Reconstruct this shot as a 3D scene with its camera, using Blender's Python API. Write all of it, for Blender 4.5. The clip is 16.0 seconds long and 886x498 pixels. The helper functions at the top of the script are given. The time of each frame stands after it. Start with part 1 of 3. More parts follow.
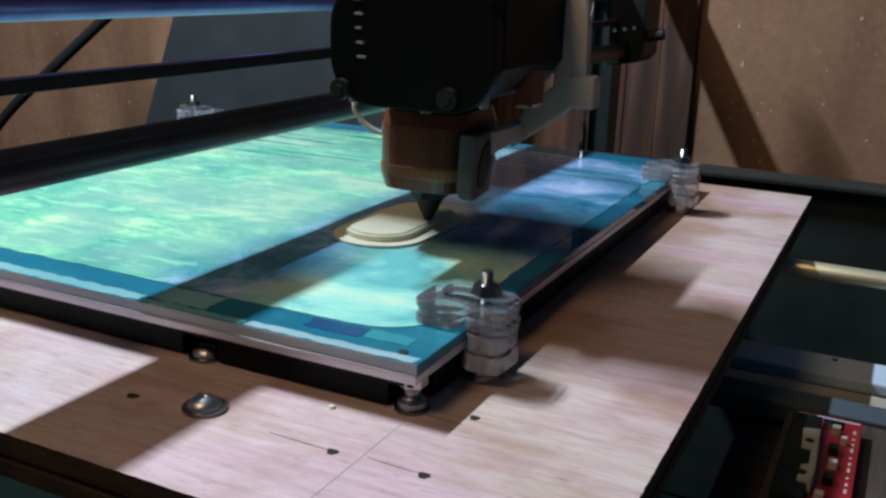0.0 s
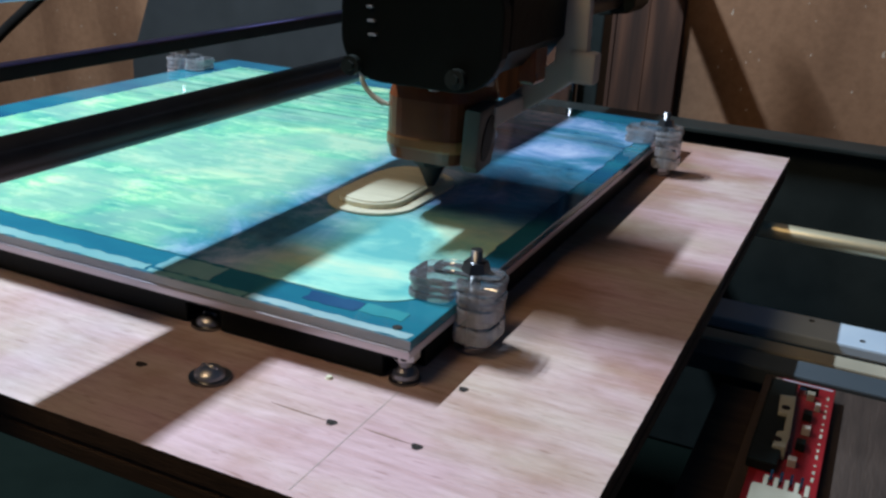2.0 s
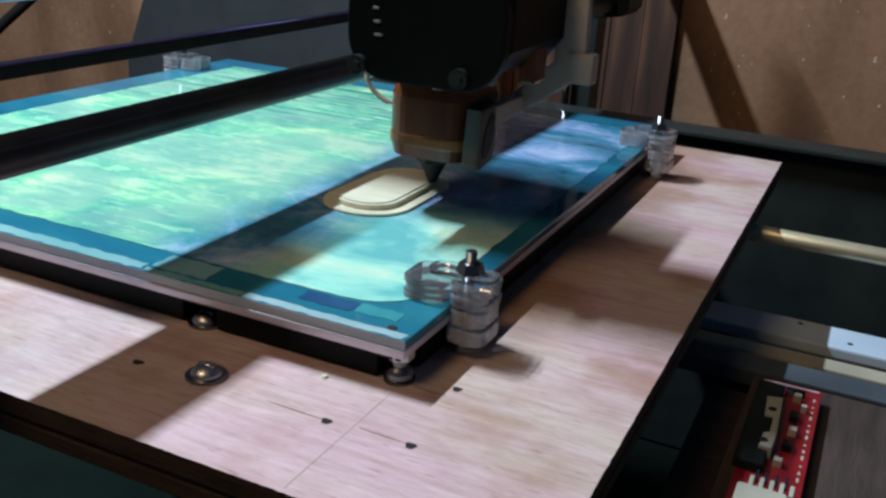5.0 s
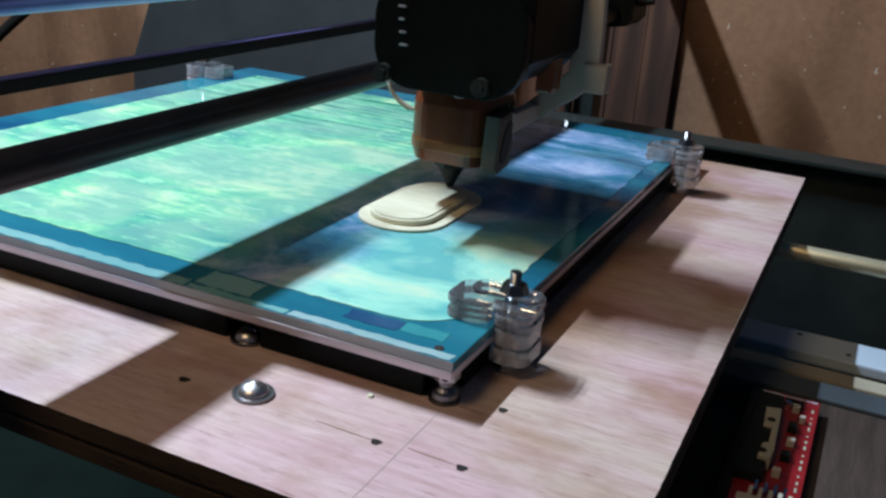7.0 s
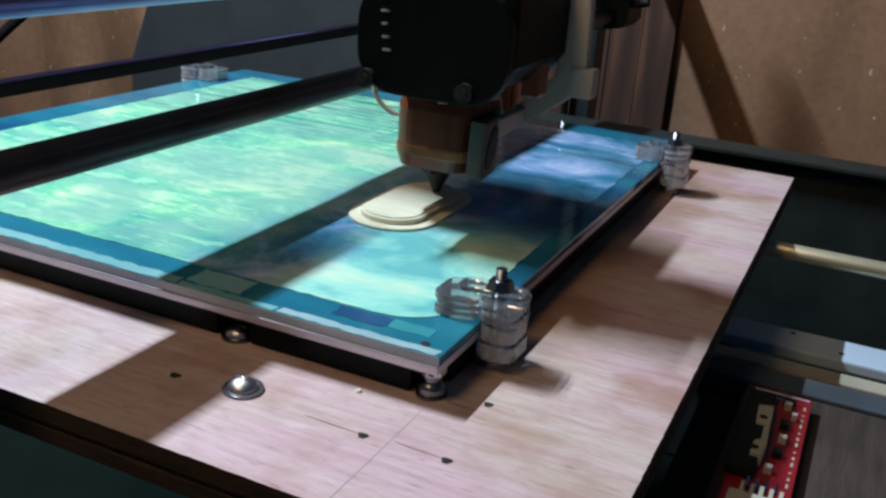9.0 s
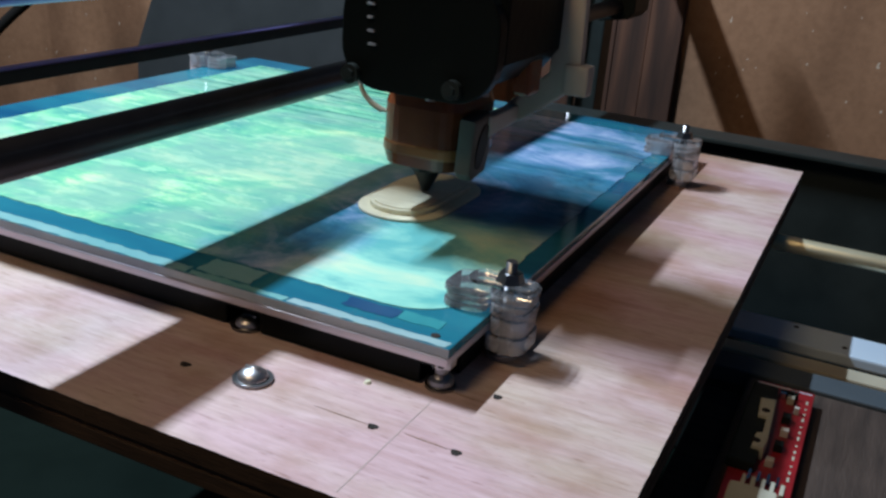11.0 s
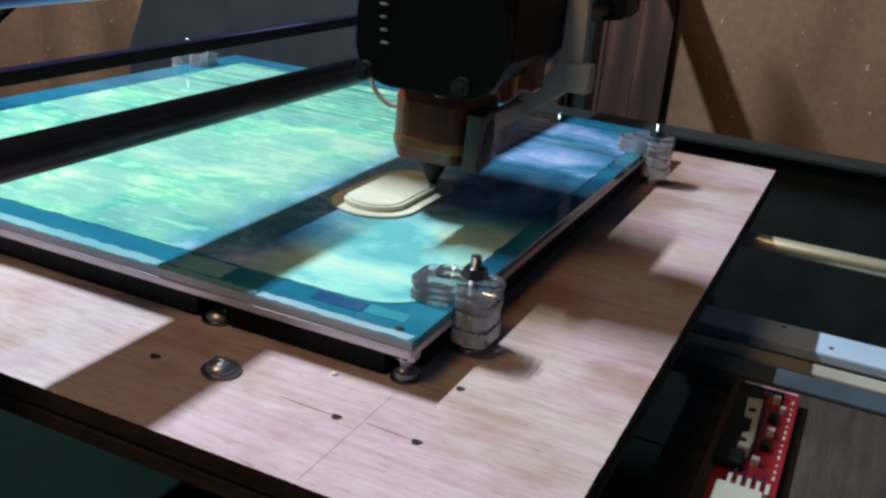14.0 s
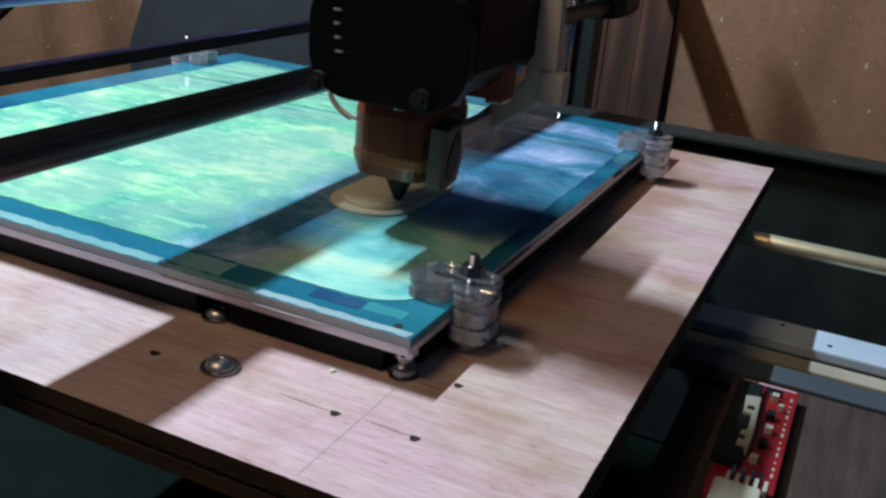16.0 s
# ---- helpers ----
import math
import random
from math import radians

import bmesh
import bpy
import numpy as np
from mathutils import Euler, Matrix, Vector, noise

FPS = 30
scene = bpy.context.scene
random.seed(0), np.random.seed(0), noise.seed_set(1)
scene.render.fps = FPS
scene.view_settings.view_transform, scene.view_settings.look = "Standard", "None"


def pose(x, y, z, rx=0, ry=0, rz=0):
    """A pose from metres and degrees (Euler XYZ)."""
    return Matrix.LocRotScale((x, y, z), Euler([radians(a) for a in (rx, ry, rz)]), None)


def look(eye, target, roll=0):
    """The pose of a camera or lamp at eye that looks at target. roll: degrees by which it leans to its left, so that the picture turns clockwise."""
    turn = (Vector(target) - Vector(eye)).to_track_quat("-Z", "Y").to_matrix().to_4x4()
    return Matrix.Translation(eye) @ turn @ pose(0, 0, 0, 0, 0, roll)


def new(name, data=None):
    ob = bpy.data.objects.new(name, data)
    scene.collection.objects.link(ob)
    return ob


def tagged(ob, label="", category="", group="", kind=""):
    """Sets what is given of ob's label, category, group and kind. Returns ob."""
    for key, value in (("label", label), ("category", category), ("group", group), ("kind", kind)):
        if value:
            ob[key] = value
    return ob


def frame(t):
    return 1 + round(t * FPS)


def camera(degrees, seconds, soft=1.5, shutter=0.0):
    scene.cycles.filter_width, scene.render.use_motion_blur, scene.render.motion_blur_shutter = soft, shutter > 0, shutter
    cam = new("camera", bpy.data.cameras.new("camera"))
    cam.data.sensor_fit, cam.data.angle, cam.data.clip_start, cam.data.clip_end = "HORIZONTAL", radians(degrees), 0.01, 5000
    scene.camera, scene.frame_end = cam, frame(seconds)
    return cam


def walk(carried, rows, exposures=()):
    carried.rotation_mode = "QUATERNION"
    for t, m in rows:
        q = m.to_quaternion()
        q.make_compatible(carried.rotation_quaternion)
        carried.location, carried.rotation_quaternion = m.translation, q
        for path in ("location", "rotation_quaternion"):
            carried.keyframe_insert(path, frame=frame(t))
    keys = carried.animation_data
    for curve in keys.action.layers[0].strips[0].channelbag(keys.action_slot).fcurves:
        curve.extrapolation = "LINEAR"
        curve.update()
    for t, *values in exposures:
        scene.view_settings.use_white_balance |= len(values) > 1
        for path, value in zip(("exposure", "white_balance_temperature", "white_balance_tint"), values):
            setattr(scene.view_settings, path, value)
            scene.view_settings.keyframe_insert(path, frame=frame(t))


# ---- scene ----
cam = camera(50.18, 16.0, soft=2.6)
PATH = [  # seconds, x, y, z, yaw, pitch, roll
    (0, 0.00191, 0.00745, 0.07739, 26.425, -16.243, -1.815),
    (0.5, 0.00222, 0.00583, 0.07859, 26.200, -16.106, -2.081),
    (1, 0.00196, 0.00424, 0.08069, 26.140, -17.293, -2.058),
    (1.1, 0.00191, 0.00419, 0.08084, 26.137, -17.393, -2.065),
    (1.2, 0.00105, 0.00333, 0.08331, 26.094, -19.043, -2.176),
    (1.3, 0.00019, 0.00248, 0.08571, 26.050, -20.644, -2.286),
    (1.4, -0.00063, 0.00166, 0.08804, 26.009, -22.194, -2.392),
    (1.5, -0.00068, 0.00161, 0.08819, 26.006, -22.294, -2.399),
    (2, -0.00034, 0.00078, 0.08990, 25.632, -20.555, -2.991),
    (2.5, -0.00046, 0.00068, 0.08994, 25.508, -20.524, -3.301),
    (3, -0.00011, -0.00014, 0.09022, 25.218, -20.690, -3.713),
    (3.5, 0.00000, -0.00000, 0.09000, 25.134, -20.720, -3.741),
    (4, -0.00025, -0.00033, 0.08987, 25.236, -20.838, -3.932),
    (4.5, -0.00075, -0.00068, 0.09004, 25.364, -20.745, -3.988),
    (5, 0.00091, -0.00109, 0.09088, 25.436, -20.533, -3.546),
    (5.2, -0.00045, -0.00351, 0.09251, 25.589, -20.068, -3.350),
    (7.3, 0.00133, -0.00514, 0.09377, 25.639, -20.388, -4.154),
    (7.5, 0.00312, -0.00563, 0.09341, 25.601, -20.098, -3.716),
    (8, 0.00218, -0.00591, 0.09369, 25.498, -20.189, -3.763),
    (8.5, 0.00224, -0.00629, 0.09392, 25.699, -20.316, -3.985),
    (9, 0.00241, -0.00670, 0.09421, 25.491, -20.234, -4.029),
    (9.2, 0.00214, -0.00665, 0.09443, 25.461, -20.409, -4.301),
    (11.5, 0.00235, -0.00769, 0.09483, 25.917, -20.936, -4.514),
    (12, 0.00088, -0.00875, 0.09566, 25.780, -20.984, -4.699),
    (12.5, 0.00177, -0.00807, 0.09528, 26.044, -21.101, -4.593),
    (13, 0.00211, -0.00752, 0.09487, 25.761, -21.267, -4.569),
    (13.5, 0.00354, -0.00799, 0.09531, 25.661, -20.995, -4.578),
    (14, 0.00317, -0.00878, 0.09628, 25.522, -21.031, -4.859),
    (14.5, 0.00223, -0.01014, 0.09685, 25.191, -20.989, -5.176),
    (15, 0.00389, -0.00951, 0.09662, 25.442, -20.756, -4.553),
    (15.5, 0.00429, -0.00954, 0.09682, 25.467, -20.931, -4.570),
    (16, 0.00343, -0.00955, 0.09666, 25.505, -21.163, -4.884),
]
walk(cam, [(t, pose(x, y, z, 90 + pitch, roll, yaw)) for t, x, y, z, yaw, pitch, roll in PATH])

S = 0.09   # metres in one unit of the plan: all numbers below are in plan units of 90 mm

# ---- light ----
world = bpy.data.worlds.new("world")
scene.world = world
world.use_nodes = True
world.node_tree.nodes["Background"].inputs[0].default_value = (0.22, 0.52, 1.0, 1)
world.node_tree.nodes["Background"].inputs[1].default_value = 0.05


def area_lamp(name, eye, target, size, watts, colour):
    data = bpy.data.lights.new(name, "AREA")
    data.shape, data.size, data.energy, data.color = "DISK", size * S, watts, colour
    ob = new(name, data)
    ob.matrix_world = look([v * S for v in eye], [v * S for v in target]) if target else pose(*[v * S for v in eye])
    return ob


# a cool tube lamp, level and high over the bench, and the dim warm light of the room
tube_lamp = area_lamp("tube_lamp", (-4.7, 2.5, 6.0), None, 0.12, 8.9, (0.70, 0.84, 0.98))
tube_lamp.data.shape, tube_lamp.data.size_y = "RECTANGLE", 1.6 * S
area_lamp("room_lamp", (-3.0, -3.5, 8.0), (-5.5, 7.0, 0), 3.0, 2.2, (1.0, 0.69, 0.38))
scene.view_settings.exposure = 0.0


# ---- materials ----
def material(name, colours, scale=40.0, rough=0.6, metal=0.0, bump=0.1, stretch=(1, 1, 1), detail=6.0, spec=0.5):
    """Noise between colours, with fine relief; stretch sets the grain's direction."""
    m = bpy.data.materials.new(name)
    m.use_nodes = True
    nt = m.node_tree
    b = nt.nodes["Principled BSDF"]
    co = nt.nodes.new("ShaderNodeTexCoord")
    mp = nt.nodes.new("ShaderNodeMapping")
    mp.inputs["Scale"].default_value = stretch
    no = nt.nodes.new("ShaderNodeTexNoise")
    no.inputs["Scale"].default_value, no.inputs["Detail"].default_value = scale, detail
    ra = nt.nodes.new("ShaderNodeValToRGB")
    el = ra.color_ramp.elements
    while len(el) < len(colours):
        el.new(0.5)
    for i, c in enumerate(colours):
        el[i].position = 0.3 + 0.4 * i / max(1, len(colours) - 1)
        el[i].color = (*c, 1)
    nt.links.new(co.outputs["Object"], mp.inputs[0])
    nt.links.new(mp.outputs[0], no.inputs["Vector"])
    nt.links.new(no.outputs["Fac"], ra.inputs[0])
    nt.links.new(ra.outputs[0], b.inputs["Base Color"])
    b.inputs["Roughness"].default_value, b.inputs["Metallic"].default_value = rough, metal
    b.inputs["Specular IOR Level"].default_value = spec
    if bump:
        n2 = nt.nodes.new("ShaderNodeTexNoise")
        n2.inputs["Scale"].default_value, n2.inputs["Detail"].default_value = scale * 5, 4.0
        bp = nt.nodes.new("ShaderNodeBump")
        bp.inputs["Strength"].default_value, bp.inputs["Distance"].default_value = bump, 0.0006
        nt.links.new(mp.outputs[0], n2.inputs["Vector"])
        nt.links.new(n2.outputs["Fac"], bp.inputs["Height"])
        nt.links.new(bp.outputs[0], b.inputs["Normal"])
    return m


PLY_EDGE_SHADE = material("plywood_edge_shade", [(0.018, 0.011, 0.008), (0.05, 0.03, 0.02)], 60, 0.85, 0, 0.4, (1, 1, 8))
WOOD_DARK = material("dark_wood", [(0.030, 0.020, 0.016), (0.060, 0.041, 0.033)], 40, 0.65, 0, 0.3, (8, 1, 1))
WALL_SHADE = material("wall_shade_brown", [(0.018, 0.007, 0.004), (0.055, 0.022, 0.012), (0.13, 0.055, 0.030)], 60, 0.7, 0, 0.3, (1.6, 1, 0.12))
WOOD_UNDER = material("dark_under_wood", [(0.02, 0.012, 0.008), (0.05, 0.03, 0.02)], 50, 0.8, 0, 0.3, (1, 6, 1))
PANEL = material("grey_panel", [(0.020, 0.025, 0.028), (0.030, 0.036, 0.040)], 30, 0.6, 0, 0.1)
BLACK = material("black_plastic", [(0.007, 0.010, 0.0095), (0.012, 0.016, 0.015)], 60, 0.5, 0, 0.15, spec=0.14)
BLACK_METAL = material("black_metal", [(0.016, 0.022, 0.022), (0.026, 0.034, 0.034)], 60, 0.45, 0.2, 0.1, spec=0.3)
RUBBER = material("black_rubber", [(0.006, 0.006, 0.006), (0.012, 0.012, 0.012)], 90, 0.7, 0, 0.2)
STEEL = material("steel", [(0.40, 0.40, 0.42), (0.58, 0.58, 0.6)], 80, 0.38, 1.0, 0.05)
DARK_STEEL = material("dark_steel", [(0.16, 0.165, 0.175), (0.26, 0.265, 0.28)], 80, 0.32, 1.0, 0.1)
VIOLET_STEEL = material("tinted_steel", [(0.15, 0.14, 0.38), (0.22, 0.20, 0.50)], 60, 0.35, 0.7, 0.05)
ROD = material("dark_smooth_rod", [(0.05, 0.05, 0.056), (0.08, 0.08, 0.088)], 60, 0.42, 0.8, 0.05)
CHROME = material("chrome", [(0.6, 0.6, 0.62), (0.7, 0.7, 0.72)], 60, 0.12, 1.0, 0.0)
PALE_ROD = material("pale_gold_rod", [(0.66, 0.60, 0.40), (0.80, 0.74, 0.54)], 60, 0.42, 0.7, 0.0)
COPPER = material("amber_tape", [(0.07, 0.016, 0.008), (0.24, 0.065, 0.022)], 40, 0.22, 0.0, 0.2)
TAPE = material("light_amber_tape", [(0.20, 0.075, 0.026), (0.32, 0.14, 0.05)], 45, 0.3, 0, 0.2)
GREY_PLASTIC = material("grey_plastic", [(0.40, 0.37, 0.34), (0.52, 0.48, 0.44)], 50, 0.5, 0, 0.15)
DUSTY = material("dusty_plastic", [(0.05, 0.046, 0.042), (0.13, 0.118, 0.105)], 50, 0.55, 0, 0.2)
WHITE_PLASTIC = material("white_plastic", [(0.32, 0.32, 0.26), (0.42, 0.41, 0.34)], 50, 0.45, 0, 0.05)
RED = material("red_mask", [(0.17, 0.008, 0.011), (0.26, 0.013, 0.018)], 90, 0.35, 0, 0.1)
WHITE = material("white_paint", [(0.38, 0.48, 0.60), (0.48, 0.58, 0.68)], 25, 0.5, 0, 0.15)
CREAM = material("cream_paint", [(0.30, 0.28, 0.22), (0.40, 0.37, 0.29)], 40, 0.5, 0, 0.15)
SLATE = material("slate_paint", [(0.035, 0.048, 0.060), (0.055, 0.072, 0.088)], 30, 0.6, 0, 0.2)
ALU = material("aluminium", [(0.50, 0.47, 0.53), (0.66, 0.63, 0.68)], 60, 0.4, 0.6, 0.1)
PRINT = material("ivory_filament", [(0.58, 0.57, 0.43), (0.68, 0.67, 0.52)], 120, 0.5, 0, 0.3, (1, 6, 1))
SPLIT = material("split_wood", [(0.16, 0.10, 0.075), (0.30, 0.20, 0.15)], 90, 0.8, 0, 0.2)
HOUSING = material("housing_plastic", [(0.0036, 0.0055, 0.0056), (0.0062, 0.0086, 0.0086)], 60, 0.45, 0, 0.15, spec=0.10)
BENCH = material("black_bench", [(0.0035, 0.0065, 0.0055), (0.006, 0.0105, 0.009)], 20, 0.9, 0, 0.3, spec=0.02)
PENCIL = material("pencil", [(0.30, 0.24, 0.24), (0.42, 0.33, 0.30)], 90, 0.7, 0, 0.1)
DARK_HOLE = material("dark_hole", [(0.008, 0.006, 0.005), (0.016, 0.011, 0.009)], 90, 0.9, 0, 0.3)
BLUE_PATCH = material("dark_blue_smear", [(0.01, 0.04, 0.12), (0.03, 0.10, 0.20)], 40, 0.1, 0, 0.05)
PALE_PATCH = material("pale_tape", [(0.10, 0.32, 0.35), (0.24, 0.42, 0.45)], 60, 0.3, 0, 0.1)
TEAL_PATCH = material("teal_smear", [(0.02, 0.16, 0.22), (0.05, 0.30, 0.32)], 40, 0.1, 0, 0.05)
PALE_STRIP = material("pale_mint_tape", [(0.10, 0.33, 0.34), (0.24, 0.44, 0.44)], 22, 0.25, 0, 0.1)
GLASS_EDGE = material("ground_glass_edge", [(0.26, 0.34, 0.40), (0.44, 0.48, 0.54)], 40, 0.35, 0, 0.15, (1, 1, 4))
WHITE_STRIP = material("pale_glass_edge", [(0.16, 0.34, 0.38), (0.34, 0.48, 0.50)], 60, 0.2, 0, 0.1)
BORDER = material("glass_border", [(0.008, 0.07, 0.15), (0.022, 0.19, 0.25)], 14, 0.05, 0, 0.03, (1, 3, 1))


class Nodes:
    """Short hand for a node tree."""

    def __init__(self, name):
        self.m = bpy.data.materials.new(name)
        self.m.use_nodes = True
        self.t = self.m.node_tree
        self.out = self.t.nodes["Principled BSDF"]
        self.co = self.t.nodes.new("ShaderNodeTexCoord").outputs["Object"]

    def noise(self, scale, stretch=(1, 1, 1), turn=0.0, detail=6.0, rough=0.55, twist=0.0):
        mp = self.t.nodes.new("ShaderNodeMapping")
        mp.inputs["Scale"].default_value = stretch
        mp.inputs["Rotation"].default_value = (0, 0, radians(turn))
        no = self.t.nodes.new("ShaderNodeTexNoise")
        no.inputs["Scale"].default_value, no.inputs["Detail"].default_value = scale, detail
        no.inputs["Roughness"].default_value, no.inputs["Distortion"].default_value = rough, twist
        self.t.links.new(self.co, mp.inputs[0])
        self.t.links.new(mp.outputs[0], no.inputs["Vector"])
        return no.outputs["Fac"]

    def ramp(self, fac, stops):
        ra = self.t.nodes.new("ShaderNodeValToRGB")
        el = ra.color_ramp.elements
        while len(el) < len(stops):
            el.new(0.5)
        for e, (p, c) in zip(el, stops):
            e.position, e.color = p, (*c, 1) if len(c) == 3 else c
        self.t.links.new(fac, ra.inputs[0])
        return ra.outputs[0]

    def mix(self, fac, a, b, kind="MIX"):
        mx = self.t.nodes.new("ShaderNodeMix")
        mx.data_type, mx.blend_type = "RGBA", kind
        for i, v in ((0, fac), (6, a), (7, b)):
            if isinstance(v, (int, float)):
                mx.inputs[i].default_value = v
            elif isinstance(v, tuple):
                mx.inputs[i].default_value = (*v, 1)
            else:
                self.t.links.new(v, mx.inputs[i])
        return mx.outputs[2]

    def along(self, axis, lo, hi):
        """0 to 1 between two plan coordinates of the thing."""
        sp = self.t.nodes.new("ShaderNodeSeparateXYZ")
        mr = self.t.nodes.new("ShaderNodeMapRange")
        mr.inputs[1].default_value, mr.inputs[2].default_value = lo * S, hi * S
        self.t.links.new(self.co, sp.inputs[0])
        self.t.links.new(sp.outputs["xyz".index(axis)], mr.inputs[0])
        return mr.outputs[0]

    def bump(self, fac, strength, distance=0.0005):
        bp = self.t.nodes.new("ShaderNodeBump")
        bp.inputs["Strength"].default_value, bp.inputs["Distance"].default_value = strength, distance
        self.t.links.new(fac, bp.inputs["Height"])
        self.t.links.new(bp.outputs[0], self.out.inputs["Normal"])

    def done(self, colour, rough=0.5, spec=0.5):
        self.t.links.new(colour, self.out.inputs["Base Color"])
        if isinstance(rough, (int, float)):
            self.out.inputs["Roughness"].default_value = rough
        else:
            self.t.links.new(rough, self.out.inputs["Roughness"])
        self.out.inputs["Specular IOR Level"].default_value = spec
        return self.m


def plywood():
    n = Nodes("plywood")
    grain = n.ramp(n.noise(110, (1, 6, 1), 4, 8, 0.7, 0.4), [(0.3, (0.43, 0.345, 0.308)), (0.5, (0.515, 0.418, 0.388)), (0.7, (0.58, 0.482, 0.462))])
    streak = n.ramp(n.noise(24, (0.35, 5, 1), 3, 5, 0.6, 1.2), [(0.42, (0.66, 0.52, 0.44)), (0.56, (1, 1, 1))])
    c = n.mix(0.28, grain, streak, "MULTIPLY")
    pink = n.ramp(n.noise(16, (1, 2, 1), 10, 3), [(0.36, (1.0, 1.0, 0.96)), (0.60, (0.99, 0.83, 0.98))])
    c = n.mix(0.9, c, pink, "MULTIPLY")
    stain = n.ramp(n.noise(30, (1, 1.3, 1), 0, 4), [(0.48, (1, 1, 1)), (0.66, (0.66, 0.53, 0.38))])
    c = n.mix(0.75, c, stain, "MULTIPLY")
    fleck = n.ramp(n.noise(300, (0.5, 4, 1), 4, 3, 0.6), [(0.30, (0.55, 0.44, 0.38)), (0.40, (1, 1, 1))])
    c = n.mix(0.6, c, fleck, "MULTIPLY")
    # browner beside the plate, paling towards the right edge
    browned = n.ramp(n.mix(0.45, n.along("x", -0.66, -0.30), n.noise(20, (1, 1.5, 1), 0, 5)), [(0.30, (0.68, 0.57, 0.42)), (0.66, (1, 1, 1))])
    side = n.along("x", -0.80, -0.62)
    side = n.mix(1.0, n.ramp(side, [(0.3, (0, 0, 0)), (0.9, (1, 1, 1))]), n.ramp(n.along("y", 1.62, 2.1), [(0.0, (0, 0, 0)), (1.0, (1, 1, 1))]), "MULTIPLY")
    c = n.mix(side, c, n.mix(1.0, c, browned, "MULTIPLY"))
    n.bump(n.noise(160, (1, 9, 1), 4, 6), 0.3)
    return n.done(c, 0.62, 0.35)


def glue_film():
    n = Nodes("glue_film")
    swirl = n.ramp(n.noise(34, (1, 1.2, 1), 25, 11, 0.70, 0.25), [(0.34, (0.10, 0.38, 0.31)), (0.45, (0.17, 0.52, 0.34)), (0.54, (0.25, 0.63, 0.37)), (0.62, (0.62, 0.84, 0.48))])
    brush = n.ramp(n.noise(75, (0.45, 4, 1), -14, 7, 0.65, 0.3), [(0.36, (0.66, 0.84, 0.97)), (0.60, (1, 1, 1))])
    mint = n.mix(0.5, swirl, brush, "MULTIPLY")
    flake = n.ramp(n.noise(95, (0.8, 2.2, 1), -14, 5, 0.6, 0.5), [(0.55, (0, 0, 0)), (0.60, (0.55, 0.55, 0.55))])
    mint = n.mix(flake, mint, (0.46, 0.84, 0.52))
    scrape = n.ramp(n.noise(130, (0.35, 4, 1), -20, 4, 0.55, 0.3), [(0.34, (0.5, 0.5, 0.5)), (0.40, (0, 0, 0))])
    mint = n.mix(scrape, mint, (0.12, 0.36, 0.34))
    wipe = n.ramp(n.noise(11, (1, 1.6, 1), 60, 4, 0.5, 2.0), [(0.44, (0, 0, 0)), (0.56, (0.55, 0.55, 0.55))])
    mint = n.mix(wipe, mint, (0.28, 0.47, 0.40))
    lav = n.ramp(n.noise(24, (1, 1.3, 1), 35, 9, 0.66, 0.7), [(0.36, (0.006, 0.06, 0.18)), (0.48, (0.028, 0.16, 0.34)), (0.57, (0.22, 0.32, 0.60)), (0.68, (0.56, 0.60, 0.84))])
    side = n.ramp(n.mix(0.2, n.along("x", -1.66, -1.01), n.noise(22, (1, 1, 1), 0, 5)), [(0.30, (0, 0, 0)), (0.52, (0.85, 0.85, 0.85))])
    far = n.ramp(n.mix(0.3, n.along("y", 2.05, 2.95), n.noise(30, (1, 1, 1), 0, 5)), [(0.34, (0, 0, 0)), (0.50, (1, 1, 1))])
    # cream brightens the lit patch towards the front right corner
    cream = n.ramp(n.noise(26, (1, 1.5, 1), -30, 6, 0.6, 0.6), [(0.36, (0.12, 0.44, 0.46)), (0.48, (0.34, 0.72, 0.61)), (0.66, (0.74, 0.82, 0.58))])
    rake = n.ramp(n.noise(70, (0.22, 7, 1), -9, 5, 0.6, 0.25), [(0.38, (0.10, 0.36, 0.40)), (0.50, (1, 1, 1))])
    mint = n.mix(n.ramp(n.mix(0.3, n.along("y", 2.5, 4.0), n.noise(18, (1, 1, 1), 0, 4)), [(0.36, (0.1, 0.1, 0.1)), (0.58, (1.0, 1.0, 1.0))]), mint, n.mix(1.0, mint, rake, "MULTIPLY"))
    # blue-teal mask: puts the gantry's band of shade into the glue colour
    band_shade = n.ramp(n.mix(0.25, n.along("x", -1.30, -0.98), n.noise(40, (1, 1, 1), 0, 4)), [(0.30, (1, 1, 1)), (0.62, (0, 0, 0))])
    c = n.mix(side, mint, n.mix(n.mix(1.0, far, band_shade, "LIGHTEN"), cream, lav))
    n.bump(n.noise(90, (0.5, 5, 1), -14, 6), 0.06)
    gloss = n.ramp(n.noise(50, (1, 2, 1), 20, 5), [(0.35, (0.04, 0.04, 0.04)), (0.7, (0.16, 0.16, 0.16))])
    return n.done(c, gloss, 0.5)


